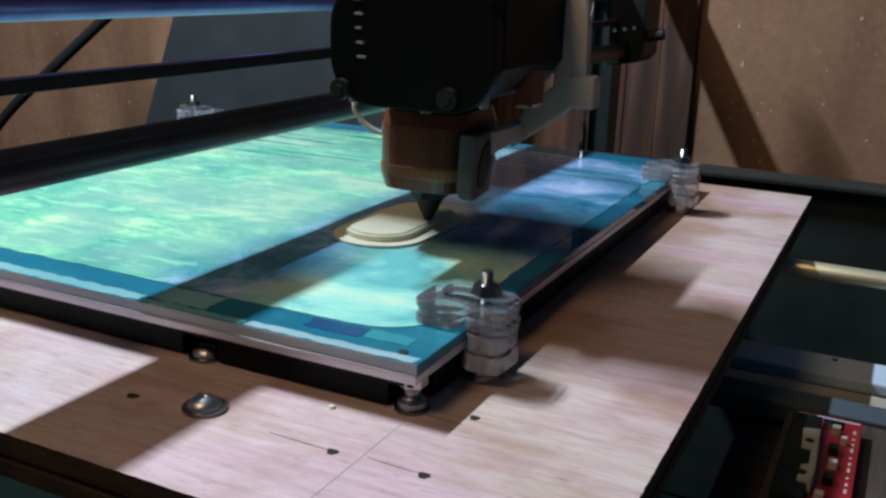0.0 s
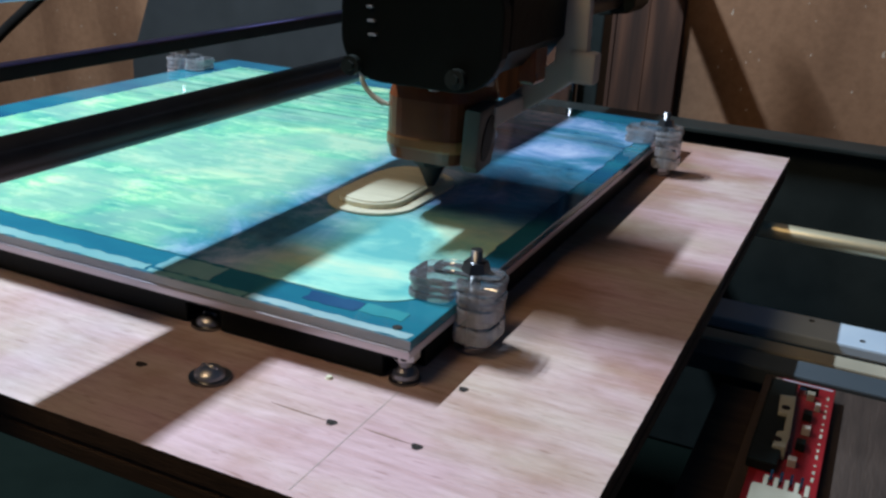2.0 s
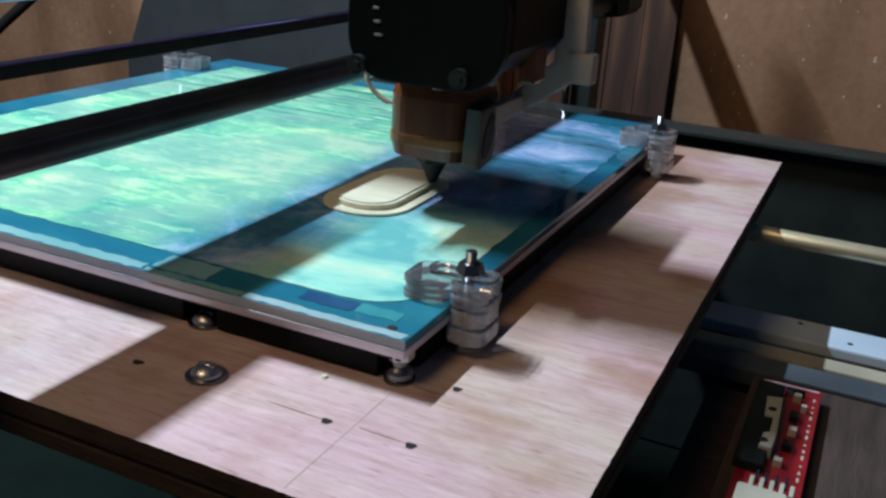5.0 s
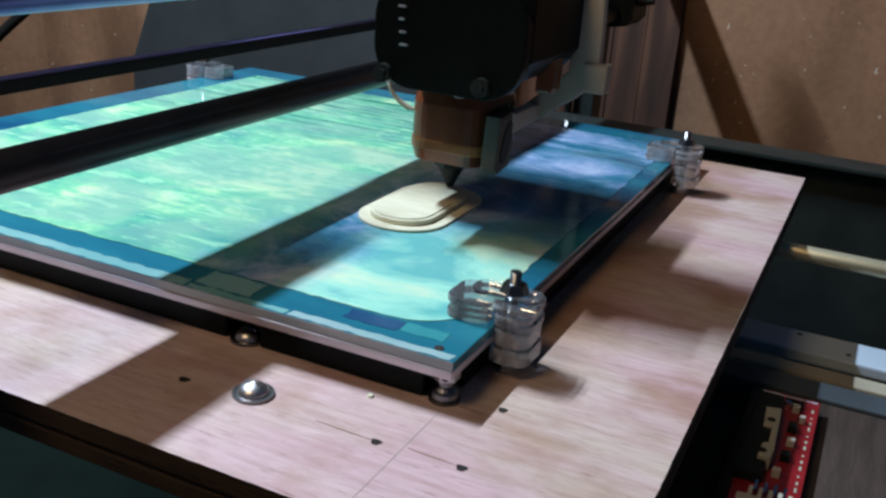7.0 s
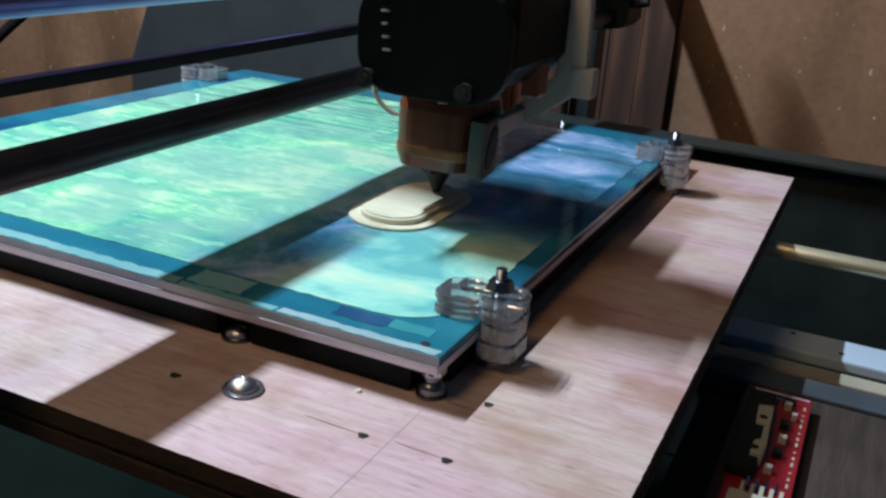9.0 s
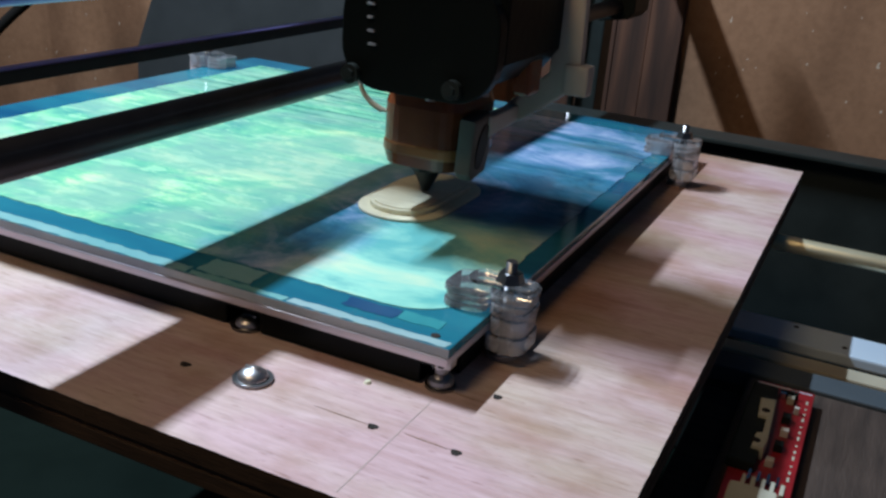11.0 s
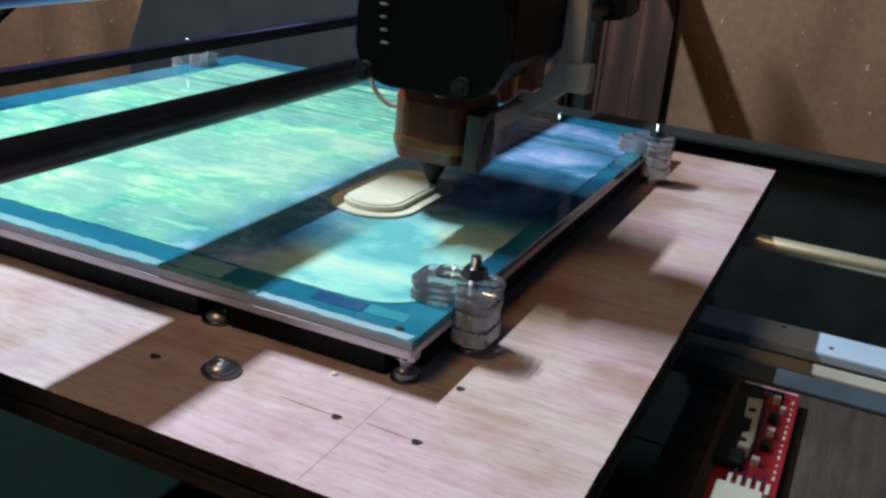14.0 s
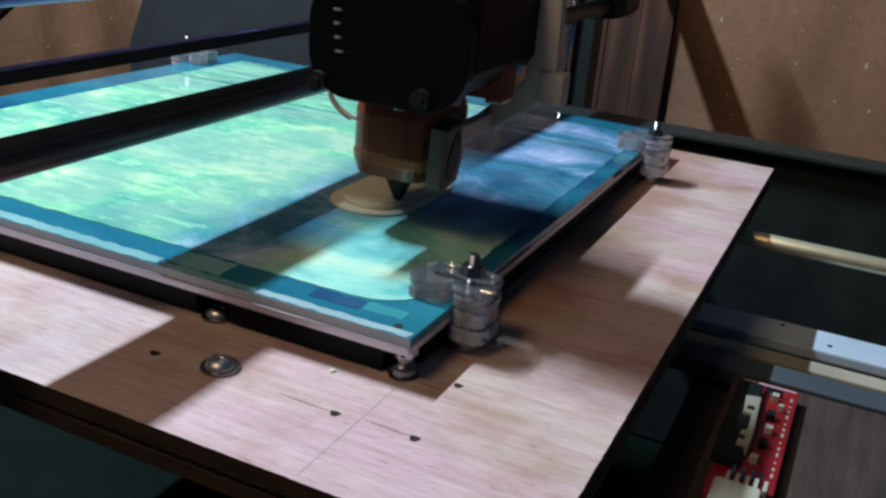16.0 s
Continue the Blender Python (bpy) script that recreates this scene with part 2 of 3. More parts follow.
def wall_board():
    n = Nodes("particle_board")
    c = n.ramp(n.noise(9, (1, 1, 1), 0, 6), [(0.3, (0.20, 0.108, 0.062)), (0.5, (0.27, 0.148, 0.086)), (0.7, (0.33, 0.185, 0.11))])
    chip = n.ramp(n.noise(160, (1, 1, 1), 0, 3, 0.7), [(0.35, (0.78, 0.76, 0.74)), (0.6, (1, 1, 1))])
    c = n.mix(0.6, c, chip, "MULTIPLY")
    run = n.ramp(n.noise(14, (1, 1, 0.22), 0, 4, 0.5, 0.5), [(0.40, (0.45, 0.40, 0.38)), (0.55, (1, 1, 1))])
    c = n.mix(0.55, c, run, "MULTIPLY")
    speck = n.ramp(n.noise(230, (1, 1, 0.7), 0, 1), [(0.76, (0, 0, 0)), (0.79, (0.6, 0.6, 0.6))])
    c = n.mix(speck, c, (0.62, 0.55, 0.46))
    n.bump(n.noise(120, (1, 1, 1), 0, 5), 0.3)
    return n.done(c, 0.75, 0.3)


WALL = wall_board()
PLY = plywood()
GLUE = glue_film()


def clear(name, haze_colour, haze, rough):
    """Clear plastic: light goes straight on but for a little haze, and the surface shines."""
    m = bpy.data.materials.new(name)
    m.use_nodes = True
    nt = m.node_tree
    nt.nodes.remove(nt.nodes["Principled BSDF"])
    kinds = ("ShaderNodeBsdfTransparent", "ShaderNodeBsdfDiffuse", "ShaderNodeBsdfGlossy", "ShaderNodeMixShader", "ShaderNodeMixShader", "ShaderNodeFresnel", "ShaderNodeTexNoise", "ShaderNodeMapRange")
    straight, milk, shine, body, full, rim, cloud, share = [nt.nodes.new(k) for k in kinds]
    straight.inputs[0].default_value = (0.96, 0.975, 1.0, 1)
    milk.inputs[0].default_value = (*haze_colour, 1)
    shine.inputs["Roughness"].default_value = rough
    rim.inputs["IOR"].default_value = 1.6
    cloud.inputs["Scale"].default_value = 260
    share.inputs[1].default_value, share.inputs[2].default_value = 0.35, 0.65
    share.inputs[3].default_value, share.inputs[4].default_value = haze * 0.35, haze * 1.5
    for a, b in ((cloud.outputs["Fac"], share.inputs[0]), (share.outputs[0], body.inputs[0]), (straight.outputs[0], body.inputs[1]), (milk.outputs[0], body.inputs[2]),
                 (rim.outputs[0], full.inputs[0]), (body.outputs[0], full.inputs[1]), (shine.outputs[0], full.inputs[2]), (full.outputs[0], nt.nodes["Material Output"].inputs[0])):
        nt.links.new(a, b)
    return m


ACRYLIC = clear("clear_acrylic", (0.85, 0.89, 0.97), 0.08, 0.03)
FROST = clear("cut_acrylic_edge", (0.90, 0.93, 1.0), 0.28, 0.06)


# ---- mesh tools (plan units) ----
def box(bm, x0, x1, y0, y1, z0, z1, bevel=0.0):
    r = bmesh.ops.create_cube(bm, size=1.0)
    vs = r["verts"]
    bmesh.ops.transform(bm, matrix=Matrix.Translation(((x0 + x1) / 2, (y0 + y1) / 2, (z0 + z1) / 2)) @ Matrix.Diagonal((x1 - x0, y1 - y0, z1 - z0, 1)), verts=vs)
    if bevel:
        es = list({e for v in vs for e in v.link_edges})
        bmesh.ops.bevel(bm, geom=es, offset=bevel, segments=2, affect="EDGES", profile=0.6)
    return bm


def cyl(bm, p0, p1, r0, r1=None, n=24):
    p0, p1 = Vector(p0), Vector(p1)
    d = p1 - p0
    m = Matrix.Translation((p0 + p1) / 2) @ d.to_track_quat("Z", "Y").to_matrix().to_4x4()
    bmesh.ops.create_cone(bm, cap_ends=True, segments=n, radius1=r0, radius2=r0 if r1 is None else r1, depth=d.length, matrix=m)
    return bm


def prism(bm, outline, axis, a, b, bevel=0.0):
    """Outline of (u, v) pairs pushed along an axis from a to b."""
    def at(u, v, w):
        return {"x": (w, u, v), "y": (u, w, v), "z": (u, v, w)}[axis]
    lo = [bm.verts.new(at(u, v, a)) for u, v in outline]
    hi = [bm.verts.new(at(u, v, b)) for u, v in outline]
    n = len(outline)
    fs = [bm.faces.new(lo), bm.faces.new(hi)] + [bm.faces.new((lo[i], lo[(i + 1) % n], hi[(i + 1) % n], hi[i])) for i in range(n)]
    bmesh.ops.recalc_face_normals(bm, faces=fs)
    if bevel:
        es = list({e for f in fs[:2] for e in f.edges})
        bmesh.ops.bevel(bm, geom=es, offset=bevel, segments=2, affect="EDGES", profile=0.6)
    return bm


def tube(points, radius, name, mat, parent=None):
    """A bent cable or wire as a mesh."""
    cu = bpy.data.curves.new(name, "CURVE")
    cu.dimensions, cu.bevel_depth, cu.bevel_resolution = "3D", radius * S, 3
    sp = cu.splines.new("NURBS")
    sp.points.add(len(points) - 1)
    for p, q in zip(sp.points, points):
        p.co = (*[v * S for v in q], 1)
    sp.use_endpoint_u, sp.order_u = True, 3
    ob = new(name, cu)
    bpy.context.view_layer.update()
    me = bpy.data.meshes.new_from_object(ob.evaluated_get(bpy.context.evaluated_depsgraph_get()))
    bpy.data.objects.remove(ob)
    me.materials.clear()
    me.materials.append(mat)
    ob = new(name, me)
    ob.parent = parent
    return ob


def part(name, bm, mat, parent=None, label="", smooth=False):
    bmesh.ops.scale(bm, vec=(S, S, S), verts=bm.verts)
    me = bpy.data.meshes.new(name)
    bm.to_mesh(me)
    bm.free()
    me.materials.append(mat)
    if smooth:
        for p in me.polygons:
            p.use_smooth = len(p.vertices) == 4
    ob = new(name, me)
    ob.parent = parent
    return tagged(ob, label) if label else ob


def plate(name, bm, parent, label):
    """A clear plate with frosted cut edges."""
    ob = part(name, bm, ACRYLIC, parent, label)
    ob.data.materials.append(FROST)
    for p in ob.data.polygons:
        p.material_index = int(abs(p.normal.z) < 0.9)
    return ob


def B():
    return bmesh.new()


def holder(name, label, category, group=""):
    return tagged(new(name), label, category, group)


def structure(name, bm, mat, label, category):
    return tagged(part(name, bm, mat), label, category, kind="structure")


def rounded(x0, x1, y0, y1, r, n=6):
    """A rectangle's outline with round corners."""
    pts = []
    for cx, cy, a0 in ((x1 - r, y1 - r, 0), (x0 + r, y1 - r, 90), (x0 + r, y0 + r, 180), (x1 - r, y0 + r, 270)):
        for i in range(n + 1):
            a = radians(a0 + 90 * i / n)
            pts.append((cx + r * math.cos(a), cy + r * math.sin(a)))
    return pts


def ragged(x0, x1, y0, y1, step, wobble, seed):
    """A rectangle's outline with uneven, torn edges."""
    rnd = random.Random(seed)
    pts = []
    for (ax, ay), (bx, by) in zip([(x0, y0), (x1, y0), (x1, y1), (x0, y1)], [(x1, y0), (x1, y1), (x0, y1), (x0, y0)]):
        n = max(2, int(math.hypot(bx - ax, by - ay) / step))
        for i in range(n):
            pts.append((ax + (bx - ax) * i / n + rnd.uniform(-wobble, wobble), ay + (by - ay) * i / n + rnd.uniform(-wobble, wobble)))
    return pts


# ---- the setting ----
WALL_Y = 7.7
structure("wall_back", box(B(), -14, 6, WALL_Y, WALL_Y + 0.2, -2.0, 1.6), WALL, "brown particle board back wall with scuffs", "wall")
structure("wall_left", box(B(), -14.2, -14, -6, WALL_Y + 0.2, -2, 1.6), WALL, "brown particle board side wall", "wall")
structure("wall_right", box(B(), 6, 6.2, -6, WALL_Y + 0.2, -2, 1.6), WALL, "brown particle board side wall", "wall")
structure("floor", box(B(), -14.2, 6.2, -6.2, WALL_Y + 0.2, -2.2, -2.0), BENCH, "black bench top under the printer", "floor")

# grey sheet behind the gantry, with a slanted edge
tagged(part("rear_panel", prism(B(), [(-6.08, -0.50), (-5.69, 0.47), (-5.2, 1.7), (-3.2, 1.7), (-3.2, -1.95), (-6.1, -1.95)], "y", 6.48, 6.53), PANEL), "dark grey sheet panel with a slanted edge behind the gantry", "panel")
tagged(tube([(-5.9, 6.6, 0.85), (-6.5, 6.55, 0.42), (-7.2, 6.5, -0.1), (-7.95, 6.5, -0.62), (-8.6, 6.5, -1.3), (-9, 6.5, -1.96)], 0.05, "cable", RUBBER), "black cable hanging before the brown wall", "cable")

# added strips; their dark brown stands for the upright's shadow streaks on the wall
boards = holder("wall_boards", "dark upright strips standing for shadow streaks on the brown wall", "boards")
for x0, x1, y in ((-3.40, -2.86, 7.62), (-2.855, -2.40, 7.626), (-2.395, -2.06, 7.618), (-2.055, -1.80, 7.624), (-1.795, -1.53, 7.615)):
    part("board", box(B(), x0, x1, y, 7.698, -2.0, 1.6, 0.006), WALL_SHADE, boards)

# rear frame: rail with a flange, upright with a chrome rod, motor
rail = holder("frame_rail", "black metal rear frame rail with a flange", "rail")
part("web", box(B(), -1.9, 3.0, 5.06, 5.2, -1.99, -0.10, 0.01), BLACK_METAL, rail)
part("flange", box(B(), -1.9, 3.0, 4.98, 5.2, -0.10, -0.075, 0.006), BLACK_METAL, rail)
upright = holder("z_upright", "black upright with a chrome guide rod and motor", "upright")
part("post", box(B(), -1.83, -1.70, 6.0, 6.2, -2.0, 1.6, 0.01), BLACK_METAL, upright)
part("guide_rod", cyl(B(), (-1.847, 5.97, -2.0), (-1.847, 5.97, 1.6), 0.03, n=24), CHROME, upright, "chrome guide rod", True)
motor = part("motor", prism(B(), [(-1.70, 0.345), (-1.52, 0.375), (-1.48, 0.42), (-1.48, 1.0), (-1.70, 1.0)], "y", 5.85, 6.2, 0.01), BLACK, upright, "black motor housing")
part("knob", cyl(B(), (-1.48, 5.95, 0.53), (-1.385, 5.95, 0.55), 0.035, n=20), RUBBER, motor)
for i in range(3):
    part("screw", cyl(B(), (-1.66 + 0.06 * i, 5.846, 0.56 + 0.01 * i), (-1.66 + 0.06 * i, 5.835, 0.56 + 0.01 * i), 0.011, n=12), STEEL, motor)

# ---- print bed: plywood carrier, heated plate, glass, clips ----
bed = holder("print_bed", "plywood print bed with a glass plate held by clear clips", "print bed")
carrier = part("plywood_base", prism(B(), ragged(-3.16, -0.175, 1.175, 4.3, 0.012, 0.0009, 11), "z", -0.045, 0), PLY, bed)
# side faces get a near-black brown that holds their shade
carrier.data.materials.append(PLY_EDGE_SHADE)
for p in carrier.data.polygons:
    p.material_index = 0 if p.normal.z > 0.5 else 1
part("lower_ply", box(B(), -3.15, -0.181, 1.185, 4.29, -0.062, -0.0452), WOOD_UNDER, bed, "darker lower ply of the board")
part("bottom_ply", box(B(), -3.155, -0.177, 1.179, 4.294, -0.1, -0.0622, 0.004), PLY_EDGE_SHADE, bed, "bottom ply of the board with shade in its colour")
PX0, PX1, PY0, PY1, PZ = -3.01, -0.645, 1.605, 4.10, 0.122
part("heated_plate", box(B(), PX0, PX1, PY0 - 0.004, PY1, PZ - 0.044, PZ - 0.024, 0.004), ALU, bed, "grey aluminium heated plate")
part("insulation", box(B(), PX0 + 0.02, PX1 - 0.02, PY0 + 0.02, PY1 - 0.02, PZ - 0.062, PZ - 0.0442), BLACK, bed, "black underside")
# black fillers, added so the gap under the plate looks deep in shade
part("insulation_core", box(B(), PX0 + 0.02, PX1 - 0.02, PY0 + 0.12, PY1 - 0.12, 0.003, PZ - 0.0624, 0.004), HOUSING, bed, "black filler for the deep shade under the plate")
for x0, x1 in ((PX0 + 0.10, -1.262), (-1.163, PX1 - 0.08)):
    part("insulation_strip", box(B(), x0, x1, PY0 + 0.030, PY0 + 0.118, 0.003, PZ - 0.0626, 0.004), HOUSING, bed, "black filler strip for the shade under the plate edge")
glass = part("glass_plate", box(B(), PX0, PX1, PY0, PY1, PZ - 0.0238, PZ, 0.003), BORDER, bed, "teal-tinted glass plate with uncoated borders")
glass.data.materials.append(GLASS_EDGE)
for p in glass.data.polygons:
    p.material_index = int(p.normal.y < -0.3)
GX, GY, GR = PX1 - 0.065 - 0.16, 1.735 + 0.16, 0.16   # centre and radius of the film's round front corner
outline = []
for x, y in ragged(PX0 + 0.17, PX1 - 0.065, 1.735, 3.93, 0.025, 0.0035, 3):
    d = math.hypot(x - GX, y - GY)
    outline.append((GX + (x - GX) * GR / d, GY + (y - GY) * GR / d) if x > GX and y < GY and d > GR else (x, y))
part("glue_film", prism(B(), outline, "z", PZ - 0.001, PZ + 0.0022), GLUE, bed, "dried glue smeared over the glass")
for x0, x1, y0, y1, mat in ((-1.36, -1.20, 1.64, 1.722, PALE_PATCH), (-3.0, -1.37, 1.608, 1.646, PALE_STRIP), (-1.362, -1.08, 1.608, 1.630, PALE_STRIP), (-1.07, -0.655, 1.608, 1.634, WHITE_STRIP), (-0.96, -0.82, 1.672, 1.722, BLUE_PATCH), (-0.815, -0.705, 1.680, 1.726, TEAL_PATCH)):
    part("tape_piece", prism(B(), ragged(x0, x1, y0, y1, 0.02, 0.004, int(x0 * -100)), "z", PZ - 0.001, PZ + 0.0012), mat, bed, "pale strip of tape on the glass border")
part("corner_hole", cyl(B(), (-0.70, 1.65, PZ - 0.001), (-0.70, 1.65, PZ + 0.002), 0.011, n=16), DARK_HOLE, bed)


def levelling_bolt(x, y):
    bm = cyl(B(), (x, y, 0.0), (x, y, PZ - 0.044), 0.017, n=16)
    g = part("levelling_bolt", bm, DARK_STEEL, bed, "", True)
    bm = cyl(B(), (x, y, 0.0), (x, y, 0.006), 0.036, n=24)
    bmesh.ops.create_uvsphere(bm, u_segments=20, v_segments=10, radius=0.032, matrix=Matrix.Translation((x, y, 0.012)) @ Matrix.Diagonal((1, 1, 0.9, 1)))
    part("bolt_head", bm, DARK_STEEL, g)
    bm = cyl(B(), (x, y, 0.055), (x, y, PZ - 0.044), 0.032, n=6)
    part("nut", bm, STEEL, g)


for bx, by in ((-0.68, 1.655), (-0.68, 4.05), (-2.96, 1.655), (-2.96, 4.05)):
    levelling_bolt(bx, by)


def pan_screw(x, y):
    bm = cyl(B(), (x, y, 0.0), (x, y, 0.007), 0.046, n=28)
    g = part("washer", bm, DARK_STEEL, bed)
    bm = B()
    bmesh.ops.create_uvsphere(bm, u_segments=20, v_segments=10, radius=0.035, matrix=Matrix.Translation((x, y, 0.006)) @ Matrix.Diagonal((1, 1, 0.68, 1)))
    box(bm, x - 0.02, x + 0.02, y - 0.003, y + 0.003, 0.02, 0.0315)
    part("screw_head", bm, STEEL, g, "", True)


pan_screw(-1.042, 1.445)
pan_screw(-1.2125, 1.66)
for x, y, sx in ((-1.208, 1.416, 1.3), (-0.722, 1.42, 1.1), (-0.534, 1.427, 1.1), (-0.55, 1.68, 1.0)):
    part("drill_hole", prism(B(), [(x + 0.010 * sx * math.cos(a) * (1 + 0.25 * math.sin(3 * a)), y + 0.012 * math.sin(a) * (1 + 0.2 * math.cos(2 * a))) for a in [i * math.tau / 18 for i in range(18)]], "z", -0.01, 0.0012), DARK_HOLE, bed)
for x, y, w in ((-0.80, 1.422, 0.07), (-0.60, 1.43, 0.055), (-0.61, 1.64, 0.05)):
    part("split", prism(B(), [(x - w, y + 0.004), (x - 0.3 * w, y + 0.0005), (x + 0.2 * w, y), (x + w, y + 0.001), (x + 0.2 * w, y + 0.003), (x - 0.4 * w, y + 0.004)], "z", -0.01, 0.001), SPLIT, bed, "brown split in the plywood")
part("glue_drop", cyl(B(), (-0.823, 1.575, 0), (-0.823, 1.575, 0.006), 0.010, 0.006, n=12), PRINT, bed, "pale drop of plastic on the plywood")
part("pencil_line", box(B(), -0.667, -0.6645, 1.19, 1.6, -0.01, 0.0006), PENCIL, bed)


def bed_clip(x, y, turn):
    """Stack of clear plates bolted over the glass edge; x is the bolt, the jaw lies towards -x before turning."""
    g = part("bed_clip", cyl(B(), (0, 0, 0), (0, 0, 0.246), 0.0135, n=16), DARK_STEEL, bed, "clear acrylic bed clip on a steel bolt", True)
    g.matrix_local = pose(x * S, y * S, 0, 0, 0, turn)
    for i, (z0, z1) in enumerate(((0.036, 0.076), (0.078, 0.119), (0.122, 0.1385), (0.1415, 0.158), (0.161, 0.1775))):
        bm = prism(B(), rounded(-0.03 + 0.005 * (i % 2), 0.068 - 0.004 * (i % 2), -0.07 + 0.005 * (i % 3), 0.066, 0.030, 3), "z", z0, z1, 0.004)
        plate("outer_plate", bm, g, "clear acrylic plate")
    for i in range(3):
        z = PZ + 0.003 + 0.0185 * i
        bm = prism(B(), rounded(-0.145 + 0.006 * (i % 2), -0.036, -0.075, 0.06 - 0.004 * i, 0.03, 3), "z", z, z + 0.0168, 0.002)
        plate("jaw_plate", bm, g, "clear acrylic jaw on the glass")
    part("bridge", prism(B(), rounded(-0.10, 0.07, -0.04, 0.04, 0.03, 5), "z", 0.1845, 0.194, 0.002), ACRYLIC, g, "clear acrylic bridge plate")
    part("nut", cyl(B(), (0, 0, 0.195), (0, 0, 0.218), 0.036, 0.028, n=6), DARK_STEEL, g)
    part("lower_nut", cyl(B(), (0, 0, 0.012), (0, 0, 0.03), 0.034, n=6), STEEL, g)
    part("foot", cyl(B(), (0, 0, 0.0), (0, 0, 0.012), 0.04, n=20), STEEL, g)


bed_clip(-0.622, 1.88, 0)
bed_clip(-0.606, 3.70, 0)
bed_clip(-3.03, 3.74, 180)

# ---- printed part ----
printed = holder("printed_part", "ivory plastic part being printed on the glass", "print")


def layer(name, inset, z0, z1):
    part(name, prism(B(), rounded(-1.315 + inset, -1.035 - inset, 2.25 + inset, 2.765 - inset, 0.135 - inset, 10), "z", z0, z1, 0.003), PRINT, printed)


layer("brim", 0.0, PZ + 0.0025, PZ + 0.011)
layer("wall_ring", 0.036, PZ + 0.011, PZ + 0.027)
layer("inner_fill", 0.048, PZ + 0.027, PZ + 0.031)

# ---- print head ----
head = holder("extruder", "black extruder with an amber-taped hot end", "extruder")
HX0, HX1, HY0, HY1, HZ = -1.292, -0.85, 1.93, 2.43, 0.545
body = part("fan_housing", prism(B(), [(HX0, HZ + 0.06), (HX0 + 0.03, HZ + 0.025), (HX0 + 0.12, HZ - 0.002), (HX0 + 0.24, HZ - 0.008), (HX1 - 0.13, HZ), (HX1 - 0.05, HZ + 0.035), (HX1, HZ + 0.10), (HX1, 0.85), (HX0, 0.85)], "y", HY0 + 0.05, HY1, 0.012), HOUSING, head, "black housing")
part("fan_frame", prism(B(), rounded(HX0 - 0.005, HX1 + 0.002, HZ - 0.008, HZ + 0.305, 0.12, 8), "y", HY0, HY0 + 0.048, 0.006), HOUSING, body, "black fan frame")
for i in range(7):
    z = HZ + 0.11 + 0.034 * i
    part("heatsink_fin", box(B(), HX0 + 0.062 + 0.003 * (6 - i), HX0 + 0.088 + 0.003 * (6 - i) - 0.004 * (i % 3), HY0 - 0.010, HY0 - 0.0, z, z + 0.006, 0.002), STEEL, body, "bright edge of a metal fin")
for sx in (HX0 + 0.035, HX1 - 0.11):
    bm = cyl(B(), (sx, HY0 - 0.022, HZ + 0.03), (sx, HY0, HZ + 0.03), 0.026, n=20)
    cyl(bm, (sx, HY0 - 0.03, HZ + 0.03), (sx, HY0 - 0.022, HZ + 0.03), 0.014, n=6)
    part("fan_screw", bm, BLACK_METAL, body)
for x, y in ((HX0 + 0.02, HY0 + 0.08), (HX0 + 0.26, HY0 + 0.02), (HX1 - 0.10, HY0 + 0.18)):
    part("rivet", cyl(B(), (x, y, HZ - 0.012), (x, y, HZ + 0.03), 0.014, n=12), STEEL, body)
# unseen carriage, sized and placed for the shadow it throws on the print
part("carriage", box(B(), -1.90, HX0 + 0.05, 2.24, 2.67, 0.845, 1.10, 0.02), BLACK, head, "unseen black carriage on the upper rod, placed to shade the print")

part("heat_break", cyl(B(), (-1.16, 2.22, 0.44), (-1.16, 2.22, HZ), 0.05, n=20), STEEL, head)
block = part("heater_block", prism(B(), rounded(-1.265, -1.015, 2.09, 2.41, 0.07), "z", 0.285, 0.515, 0.045), COPPER, head, "heater block wrapped in amber tape")
part("tape_band", prism(B(), rounded(-1.267, -1.013, 2.088, 2.412, 0.07), "z", 0.328, 0.365, 0.008), TAPE, block, "lighter amber tape band")
nozzle = part("nozzle", cyl(B(), (-1.215, 2.34, 0.155), (-1.215, 2.34, 0.225), 0.012, 0.045, n=20), BLACK_METAL, head, "dark metal nozzle")
part("nozzle_hex", cyl(B(), (-1.215, 2.34, 0.225), (-1.215, 2.34, 0.29), 0.055, n=6), BLACK_METAL, nozzle)

duct = part("cooling_duct", prism(B(), [(2.085, 0.31), (2.11, 0.288), (2.20, 0.30), (2.225, 0.36), (2.21, 0.47), (2.10, 0.46)], "x", -1.012, -0.962, 0.012), DUSTY, head, "grey printed cooling duct")
part("duct_mouth", prism(B(), [(2.155 + 0.034 * math.cos(a) + 0.02 * math.sin(a), 0.38 + 0.062 * math.sin(a)) for a in [i * math.tau / 24 for i in range(24)]], "x", -0.964, -0.959), BLACK, duct)
part("duct_arm", prism(B(), [(-0.86, 0.93), (-0.79, 0.93), (-0.778, 0.60), (-0.80, 0.53), (-0.845, 0.49), (-0.99, 0.385), (-1.005, 0.45), (-0.875, 0.57)], "y", 2.40, 2.44, 0.01), GREY_PLASTIC, duct, "grey printed arm")
part("duct_link", prism(B(), [(2.19, 0.40), (2.42, 0.415), (2.42, 0.46), (2.19, 0.46)], "x", -0.99, -0.955, 0.006), GREY_PLASTIC, duct)
part("tab", box(B(), -0.828, -0.748, 2.385, 2.45, 0.515, 0.605, 0.012), GREY_PLASTIC, duct, "pale grey square tab")
part("sensor_block", box(B(), -0.915, -0.865, 2.22, 2.32, 0.525, 0.63, 0.01), COPPER, head, "small reddish block")
